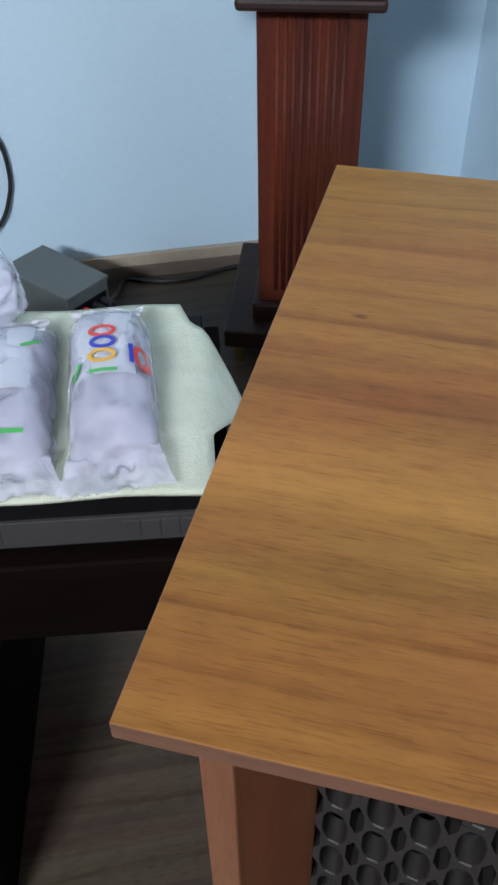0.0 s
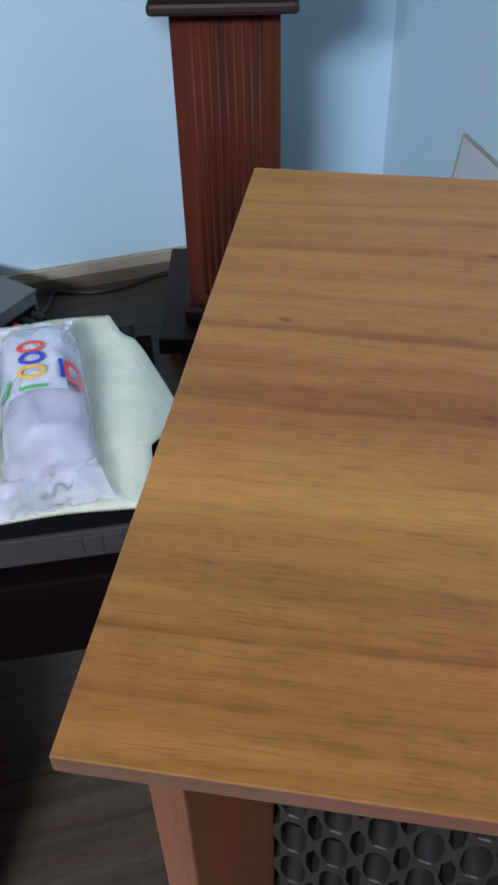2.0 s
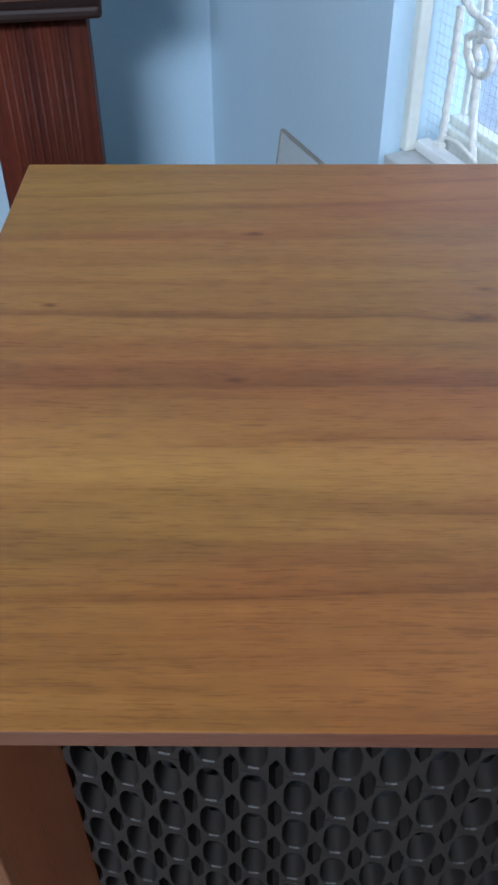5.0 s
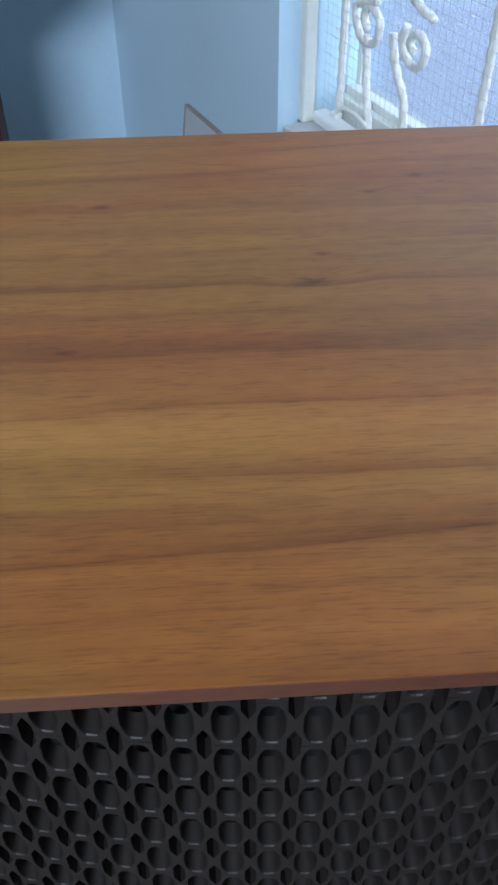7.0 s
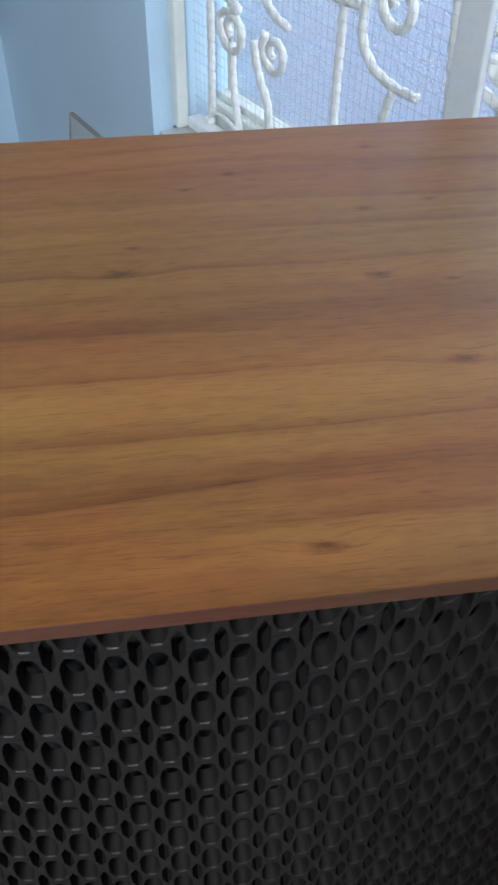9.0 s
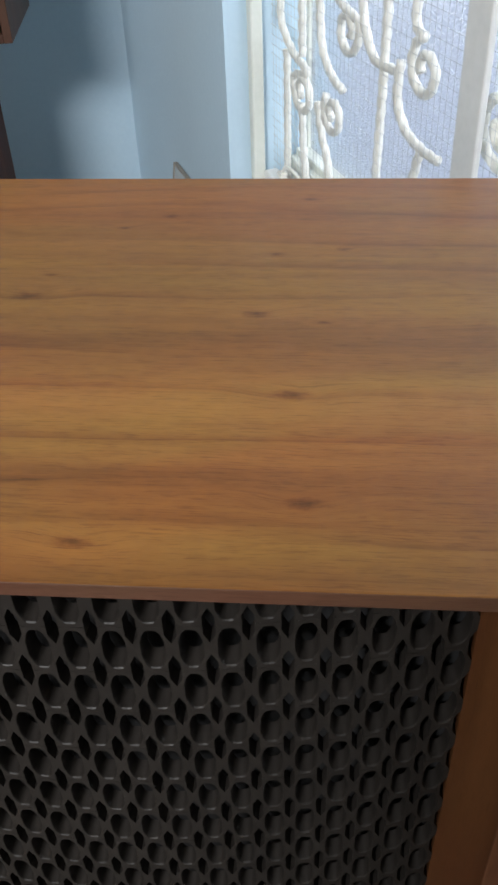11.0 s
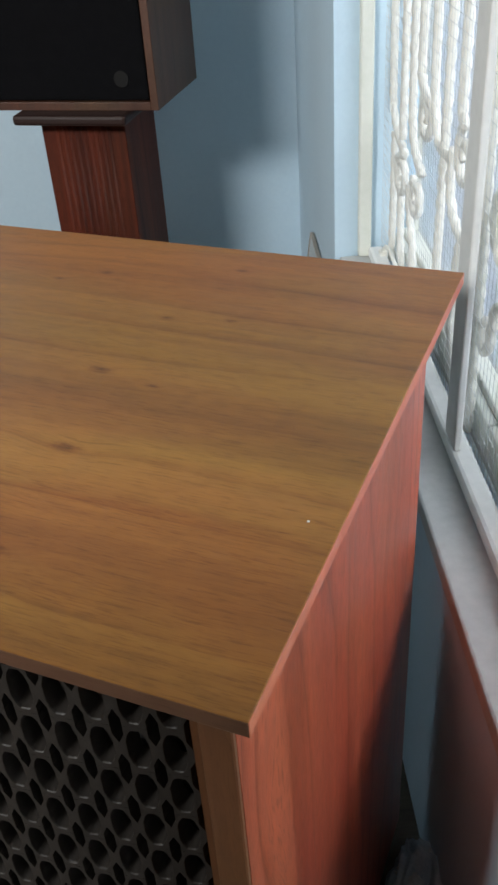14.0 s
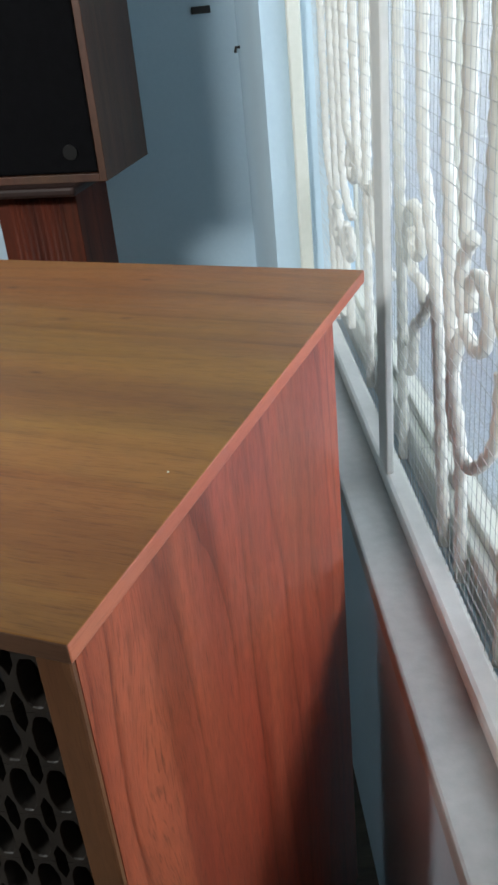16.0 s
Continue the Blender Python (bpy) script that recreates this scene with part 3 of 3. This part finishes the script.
stand = thing("speaker_stand", SP, "dark mahogany pedestal stand with reeded column and plinth", "speaker stand")
CX0, CX1, CY0, CY1 = 0.092, 0.254, 0.022, 0.180
part("cap", box(CX0 - 0.025, -0.035, SPZ - 0.018, CX1 + 0.025, 0.2, SPZ, 0.006), M_DARKWOOD, stand)
part("column", box(CX0, CY0, 0.115, CX1, CY1, SPZ - 0.018, 0.002), M_MAHOG, stand, "red-brown mahogany column")
for i in range(9):
    x = CX0 + 0.031 + i * 0.0125
    bm = bmesh.new()
    sweep(bm, [(x, CY0 + 0.002, 0.14), (x, CY0 + 0.002, SPZ - 0.03)], 0.0046, 8)
    part("reed", bm, M_MAHOG, stand, smooth=True)
part("base_moulding", box(CX0 - 0.012, CY0 - 0.012, 0.078, CX1 + 0.012, CY1 + 0.012, 0.115, 0.006), M_DARKWOOD, stand)
part("plinth", box(CX0 - 0.06, CY0 - 0.05, 0.042, CX1 + 0.06, CY1 + 0.11, 0.078, 0.004), M_DARKWOOD, stand)
for x in (CX0 - 0.035, CX1 + 0.035):
    for y in (CY0 - 0.025, CY1 + 0.085):
        bm = bmesh.new()
        sweep(bm, [(x, y, 0), (x, y, 0.014), (x, y, 0.03), (x, y, 0.042)], 0.011, 14, taper=lambda f: 0.7 + 0.5 * f)
        part("foot", bm, M_BRASS, stand, "brass foot")

# ---------------------------------------------------------------- low table with the covered receiver
TB = ROOM @ pose(-0.51, 0.476, 0, 0, 0, -6.1)
table = thing("low_table", TB, "low dark-stained wooden table beside the cabinet", "table")
part("tabletop", box(0, 0, 0.31, 0.62, 0.40, 0.335, 0.003), M_TABLE, table)
for x in (0.0, 0.57):
    for y in (0.0, 0.35):
        part("leg", box(x, y, 0, x + 0.05, y + 0.05, 0.31, 0.002), M_TABLE, table)
part("apron", box(0.004, 0.012, 0.2, 0.616, 0.03, 0.31, 0.002), M_TABLE, table)
# added unseen side board; with the divider it keeps light off the floor
part("shading_side_board", box(0.0, 0.052, 0.0, 0.02, 0.348, 0.31, 0.002), M_TABLE, table)
part("divider", box(0.335, -0.2, 0.0, 0.357, 0.39, 0.2, 0.002), M_TABLE, table)
REC = TB @ pose(0.06, 0.01, 0.335)
rec = thing("receiver", REC, "black hi-fi receiver with a dull silver control strip", "receiver")
part("case", box(0, 0.004, 0.012, 0.54, 0.295, 0.086, 0.004), M_BLACKGLOSS, rec)
part("control_strip", box(0, 0.0, 0.02, 0.54, 0.005, 0.056, 0.001), M_SILVER, rec, "dull silver strip with push keys")
for i in (0, 1, 2, 3, 5, 6, 7, 8, 10, 11, 12, 13, 14, 15, 22, 23, 24, 25):
    part("key", box(0.02 + i * 0.0195, -0.001, 0.026, 0.02 + i * 0.0195 + 0.0175, 0.001, 0.05, 0.001), M_SILVER, rec)
for x in (0.03, 0.48):
    for y in (0.03, 0.25):
        part("foot", box(x, y, 0, x + 0.03, y + 0.03, 0.012), M_CABLE, rec)

# the towel over it
bm = bmesh.new()
NX, NY = 60, 44
x0, x1, y0, y1 = -0.1, 0.625, -0.008, 0.305
grid = []
for i in range(NX + 1):
    row = []
    for j in range(NY + 1):
        f = j / NY
        x1 = 0.543 + 0.064 * max(0.0, 1 - abs(f - 0.58) / 0.3) - 0.03 * max(0.0, f - 0.7) / 0.3
        x, y = x0 + (x1 - x0) * i / NX, y0 + (y1 - y0) * j / NY
        z = 0.0895 + 0.002 * noise.noise(Vector((x * 9, y * 9, 3)))
        over = max(0.0, x - 0.538)
        if over > 0:
            droop = over * (0.9 + 0.5 * noise.noise(Vector((y * 7, 1, 2))))
            z -= droop
            x -= over * 0.35
        row.append(bm.verts.new((x, y + 0.004 * noise.noise(Vector((x * 12, 7, 1))), z)))
    grid.append(row)
for i in range(NX):
    for j in range(NY):
        bm.faces.new((grid[i][j], grid[i + 1][j], grid[i + 1][j + 1], grid[i][j + 1]))
towel = tagged(part("towel", bm, M_TOWEL, m=REC, smooth=True), "pale yellow-green terry towel laid over the receiver", "towel")
sol = towel.modifiers.new("thick", "SOLIDIFY")
sol.thickness, sol.offset = 0.005, 1


# ---------------------------------------------------------------- packages in clear plastic
def plastic():
    m, nt, b = material("crinkled_clear_plastic")
    v = mapped(nt, (1, 1, 1.6))
    warp = node(nt, "ShaderNodeVectorMath", op="MULTIPLY_ADD")
    n = node(nt, "ShaderNodeTexNoise", Scale=14.0, Detail=2.0)
    nt.links.new(v, n.inputs["Vector"])
    nt.links.new(n.outputs["Color"], warp.inputs[0])
    warp.inputs[1].default_value = (0.05, 0.05, 0.05)
    nt.links.new(v, warp.inputs[2])
    cr = node(nt, "ShaderNodeTexVoronoi", Scale=26.0)
    cr.feature = "SMOOTH_F1"
    nt.links.new(warp.outputs[0], cr.inputs["Vector"])
    b.inputs["Base Color"].default_value = (0.76, 0.76, 0.86, 1)
    b.inputs["Roughness"].default_value = 0.06
    b.inputs["Alpha"].default_value = 0.36
    bump(nt, b, cr.outputs["Distance"], 1.0, 0.03)
    return m


M_PLASTIC = plastic()
M_PAPER = speckled("white_wrapping", (0.5, 0.52, 0.58), (0.62, 0.64, 0.7), 40, 0.6, 0.003, big=9)
M_PADDING = speckled("lavender_grey_padding", (0.25, 0.24, 0.31), (0.46, 0.45, 0.54), 50, 0.6, 0.003, big=16)
M_INK = [speckled(nm, c, tuple(x * 1.15 for x in c), 90, 0.4) for nm, c in
         (("red_ink", (0.62, 0.06, 0.05)), ("blue_ink", (0.03, 0.05, 0.42)), ("yellow_ink", (0.75, 0.42, 0.05)), ("green_ink", (0.08, 0.4, 0.1)))]


def blob(sx, sy, sz, seed, rough, pinch=0.0, fold=0.0):
    bm = bmesh.new()
    bmesh.ops.create_icosphere(bm, subdivisions=5, radius=1)
    for v_ in bm.verts:
        p = v_.co.copy()
        q = Vector([math.copysign(abs(c) ** 0.7, c) for c in p])
        q = Vector((q.x * sx, q.y * sy, q.z * sz))
        k = rough * (noise.noise(p * 2.2 + Vector((seed, 0, 0))) + 0.8 * abs(noise.noise(p * 3.4 + Vector((0, seed, 0)))) + 0.12 * noise.noise(p * 11 + Vector((0, 0, seed))))
        q *= 1 + k + fold * (0.5 - abs(noise.noise(Vector((p.x * 2.6 + seed, p.y * 1.4, p.z * 2.6)))) * 2)
        if pinch:
            q.z *= 1 - pinch * (abs(p.y) ** 3)
        v_.co = q
    return bm


def crown(x, y, a, b, h):
    """Height of a filled bag over its base: nearly flat on top, round at the rim."""
    return h * max(0.0, 1 - abs(x / a) ** 3.2) ** 0.5 * max(0.0, 1 - abs(y / b) ** 4) ** 0.5


def pillow(a, b, h, seed, crease, n=44):
    """A filled bag with creases, closed underneath."""
    bm = bmesh.new()
    rings = []
    for i in range(n + 1):
        row = []
        for j in range(n + 1):
            x, y = a * math.sin(math.pi / 2 * (2 * i / n - 1)), b * math.sin(math.pi / 2 * (2 * j / n - 1))
            p = Vector((x * 26 + seed, y * 17, seed))
            fold = abs(noise.noise(p)) + 0.5 * abs(noise.noise(p * 2.3))
            x1 = x * (1 + 0.10 * noise.noise(Vector((y * 30, seed, 2 * math.copysign(1, x)))))
            y1 = y * (1 + 0.05 * noise.noise(Vector((x * 40, seed, 5))))
            row.append(bm.verts.new((x1, y1, 0.001 + crown(x, y, a, b, h) - crease * fold * (crown(x, y, a, b, 1.0)))))
        rings.append(row)
    for i in range(n):
        for j in range(n):
            bm.faces.new((rings[i][j], rings[i + 1][j], rings[i + 1][j + 1], rings[i][j + 1]))
    rim = [rings[i][0] for i in range(n + 1)] + [rings[n][j] for j in range(1, n + 1)] + [rings[i][n] for i in range(n - 1, -1, -1)] + [rings[0][j] for j in range(n - 1, 0, -1)]
    low = [bm.verts.new((v_.co.x * 0.93, v_.co.y * 0.96, 0)) for v_ in rim]
    for k in range(len(rim)):
        bm.faces.new((rim[k], rim[(k + 1) % len(rim)], low[(k + 1) % len(rim)], low[k]))
    bm.faces.new(low)
    return bm


def film_flap(w0, w1, length, seed, rise=0.02):
    """The loose end of a plastic bag: a thin, crumpled sheet."""
    bm = bmesh.new()
    n, k = 30, 14
    layers = []
    for off in (0.0, 0.0005):
        g = []
        for i in range(n + 1):
            row = []
            for j in range(k + 1):
                f = j / k
                x = (2 * i / n - 1) * (w0 + (w1 - w0) * f)
                p = Vector((x * 55 + seed, f * 2.2, seed))
                z = rise * (1 - f) ** 1.5 + 0.004 + 0.013 * (0.35 + 0.65 * f) * abs(noise.noise(p)) + 0.004 * noise.noise(p * 2.7)
                y = -length * f * (1 + 0.22 * noise.noise(Vector((x * 30, seed, 9))))
                row.append(bm.verts.new((x, y, max(0.001, z) + off)))
            g.append(row)
        layers.append(g)
        for i in range(n):
            for j in range(k):
                bm.faces.new((g[i][j], g[i + 1][j], g[i + 1][j + 1], g[i][j + 1]))
    a, c = layers
    for i in range(n):
        bm.faces.new((a[i][0], a[i + 1][0], c[i + 1][0], c[i][0]))
        bm.faces.new((a[i][k], a[i + 1][k], c[i + 1][k], c[i][k]))
    return bm


def package(m, label, a, b, h, seed):
    t = thing("wrapped_package", m, label, "package", group="packages on the towel")
    part("contents", pillow(a * 0.94, b * 0.95, h * 0.93, seed + 3, 0.006), M_PADDING, t, "lavender-grey padding", smooth=True)
    bm = bmesh.new()
    layers = []
    for lift in (0.0012, 0.0004):
        g = []
        for i in range(21):
            row = []
            for j in range(25):
                x, y = a * (-0.78 + 1.42 * i / 20), b * (-0.24 + 1.1 * j / 24)
                wave = 0.0012 * noise.noise(Vector((x * 40, y * 30, seed)))
                row.append(bm.verts.new((x, y, crown(x, y, a, b, h) + wave + lift)))
            g.append(row)
        layers.append(g)
        for i in range(20):
            for j in range(24):
                bm.faces.new((g[i][j], g[i + 1][j], g[i + 1][j + 1], g[i][j + 1]))
    part("wrapping", bm, M_PAPER, t, "white paper wrapping", smooth=True)
    part("plastic_bag", pillow(a * 1.06, b * 1.04, h * 1.04, seed, 0.007), M_PLASTIC, t, "crinkled clear plastic bag", smooth=True)
    part("bag_end", film_flap(a * 1.0, a * 1.3, b * 0.36, seed, h * 0.3), M_PLASTIC, t, "loose crumpled end of the bag", pose(0, -b * 0.93, 0), True)
    part("bag_end", film_flap(a * 0.85, a * 0.95, b * 0.22, seed + 8, h * 0.5), M_PLASTIC, t, "loose crumpled end of the bag", pose(0, b * 0.9, h * 0.12, -28, 0, 180), True)
    return t


def print_line(t, size, ink, pts, width=0.0042):
    """A printed coloured stroke that follows the bag."""
    a, b, h = size
    bm = bmesh.new()
    pts = [Vector((x, y, 0)) for x, y in pts]
    prev = None
    for i, p in enumerate(pts):
        d = (pts[min(i + 1, len(pts) - 1)] - pts[max(i - 1, 0)]).normalized()
        side = Vector((-d.y, d.x, 0)) * width / 2
        ring = []
        for q in (p + side, p - side):
            z = crown(q.x, q.y, a * 1.06, b * 1.04, h * 1.04) + 0.0015
            ring += [bm.verts.new((q.x, q.y, z)), bm.verts.new((q.x, q.y, z + 0.0006))]
        if prev:
            for u_, v_ in ((0, 1), (1, 3), (3, 2), (2, 0)):
                bm.faces.new((prev[u_], prev[v_], ring[v_], ring[u_]))
        prev = ring
    part("printed_mark", bm, M_INK[ink], t)


def loop(cx, cy, rx, ry, a0=0, a1=360):
    return [(cx + rx * math.cos(radians(a0 + (a1 - a0) * i / 18)), cy + ry * math.sin(radians(a0 + (a1 - a0) * i / 18))) for i in range(19)]


PK = REC @ pose(0, 0, 0.0955)
S1 = (0.043, 0.116, 0.05)
p1 = package(PK @ pose(0.440, 0.140, 0, 0, 0, 4), "white parcel in crinkled clear plastic with coloured printed tape", *S1, 1.7)
for ink, line in ((0, loop(0.0, 0.062, 0.012, 0.007)), (1, loop(0.0, 0.045, 0.011, 0.007)), (2, loop(-0.001, 0.026, 0.012, 0.0075)),
                  (3, [(-0.014, 0.006), (0.0, 0.006), (0.013, 0.005)]), (3, [(-0.029, 0.004), (-0.026, 0.014), (-0.023, 0.022)]),
                  (1, [(0.027, 0.042), (0.0275, 0.03), (0.0275, 0.016)]), (0, loop(0.037, 0.028, 0.006, 0.013))):
    print_line(p1, S1, ink, [(x * 1.05 - 0.004, 1.2 * y - 0.032) for x, y in line], 0.0045)
S2 = (0.046, 0.112, 0.044)
p2 = package(PK @ pose(0.333, 0.132, 0, 0, 0, 4), "white parcel in clear plastic bag with green print", *S2, 5.1)
for ink, line in ((3, [(0.018, 0.04), (0.03, 0.05), (0.036, 0.056)]), (0, loop(-0.03, 0.06, 0.008, 0.008)), (3, [(-0.02, -0.086), (0.0, -0.086), (0.024, -0.086)])):
    print_line(p2, S2, ink, line, 0.0042)
p3 = thing("bubble_wrap_bundle", PK @ pose(0.288, 0.285, 0.0, 0, 0, 30), "small bundle in crinkled clear bubble plastic", "package")
part("wrapping", blob(0.036, 0.04, 0.036, 12.3, 0.08), M_PAPER, p3, "white wrapping", pose(0, 0, 0.042), True)
part("plastic_bag", blob(0.044, 0.05, 0.044, 9.3, 0.12, 0.2, 0.08), M_PLASTIC, p3, "crinkled clear plastic", pose(0, 0, 0.047), True)

# ---------------------------------------------------------------- things on the floor by the back wall
gb = thing("metal_case", ROOM @ pose(-0.07, 1.212, 0, 0, 0, 41), "low grey-green metal case on the floor", "case")
part("case", box(0, 0, 0.006, 0.10, 0.176, 0.135, 0.003), M_BOX, gb)
part("lid", box(-0.002, -0.002, 0.135, 0.102, 0.178, 0.142, 0.0015), M_BOX, gb)
part("socket_panel", box(0.012, -0.003, 0.02, 0.09, 0.0, 0.115, 0.001), M_BLACKGLOSS, gb)
for x, ink in ((0.035, 0), (0.06, 4), (0.08, 4)):
    bm = bmesh.new()
    sweep(bm, [(x, -0.003, 0.1), (x, -0.02, 0.1), (x, -0.03, 0.098)], 0.007, 10)
    part("plug", bm, M_INK[0] if ink == 0 else M_CABLE, gb, "red plug" if ink == 0 else "black plug")
for x in (0.01, 0.075):
    for y in (0.012, 0.15):
        part("foot", box(x, y, 0, x + 0.015, y + 0.015, 0.006), M_CABLE, gb)


def cable(name, pts, r, label):
    bm = bmesh.new()
    sweep(bm, spline(pts, 10), r, 8)
    return tagged(part(name, bm, M_CABLE, m=ROOM, smooth=True), label, "cable")


cable("cable", [(0.0, 1.31, 0.06), (0.02, 1.40, 0.02), (0.04, 1.475, 0.0055), (0.08, 1.462, 0.0055), (0.131, 1.449, 0.0055), (0.191, 1.454, 0.0055), (0.266, 1.475, 0.0055), (0.4, 1.48, 0.0055)], 0.005, "thick black cable lying along the floor")
cable("wall_cable", [(-0.36, 1.478, 0.0055), (-0.30, 1.48, 0.06), (-0.195, 1.485, 0.15), (-0.162, 1.487, 0.21), (-0.153, 1.488, 0.262), (-0.162, 1.488, 0.33), (-0.21, 1.488, 0.42), (-0.3, 1.488, 0.46)], 0.004, "black cable hanging in a loop before the wall")

# framed panel behind the cabinet, leaning on the window wall
CARD = ROOM @ pose(WALL_U - 0.058, 1.06, 0) @ pose(0, 0, 0, 0, 7.5, 0)
card = thing("framed_panel", CARD, "pale panel with a thin grey-brown edge leaning against the wall", "panel")
part("panel", box(0, -0.135, 0.004, 0.004, 0.092, 0.38, 0.001), M_PANEL, card)
for y0, y1, z0, z1 in ((-0.139, -0.135, 0, 0.384), (0.092, 0.096, 0, 0.384), (-0.135, 0.092, 0, 0.004), (-0.135, 0.092, 0.38, 0.384)):
    part("edge", box(-0.002, y0, z0, 0.006, y1, z1, 0.001), M_STRIP, card, "grey-brown edge strip")

# small dark plate and a nail on the walls
tagged(part("wall_plate", box(0.677, BACK_V - 0.006, 0.879, 0.716, BACK_V, 0.893, 0.001), M_CABLE, m=ROOM), "small dark plate on the back wall", "plate")
bm = bmesh.new()
sweep(bm, [(WALL_U, 1.42, 0.815), (WALL_U - 0.008, 1.42, 0.815), (WALL_U - 0.01, 1.42, 0.805)], 0.003, 8)
tagged(part("nail", bm, M_CABLE, m=ROOM), "small dark nail in the window wall", "nail")

# crumpled rag on the floor
rag = thing("rag", pose(0.676, 0.335, 0), "crumpled blue-grey cloth rag on the floor", "rag")
bm = blob(0.034, 0.056, 0.05, 4.4, 0.22, 0.0, 0.2)
for v_ in bm.verts:
    v_.co.z = max(v_.co.z, -0.03)
part("cloth", bm, M_CLOTHBLUE, rag, "", pose(0, 0, 0.03), True)
bm = blob(0.011, 0.05, 0.011, 2.1, 0.2, 0.0, 0.1)
part("hem", bm, M_HEM, rag, "pale grey folded hem", pose(0.024, 0.0, 0.052, 12, 20, 28), True)
bm = blob(0.009, 0.036, 0.01, 7.1, 0.2, 0.0, 0.1)
part("stripe", bm, M_HEM, rag, "pale grey fold", pose(0.004, -0.012, 0.072, -8, 10, 48), True)

# tiny spot on the cabinet's top, and the nail in the wall
bm = bmesh.new()
sweep(bm, [(0.633, 0.127, H - 0.0002), (0.633, 0.127, H + 0.0004)], 0.0007, 8)
tagged(part("paint_spot", bm, M_CREAM), "tiny white paint speck on the cabinet top", "speck")
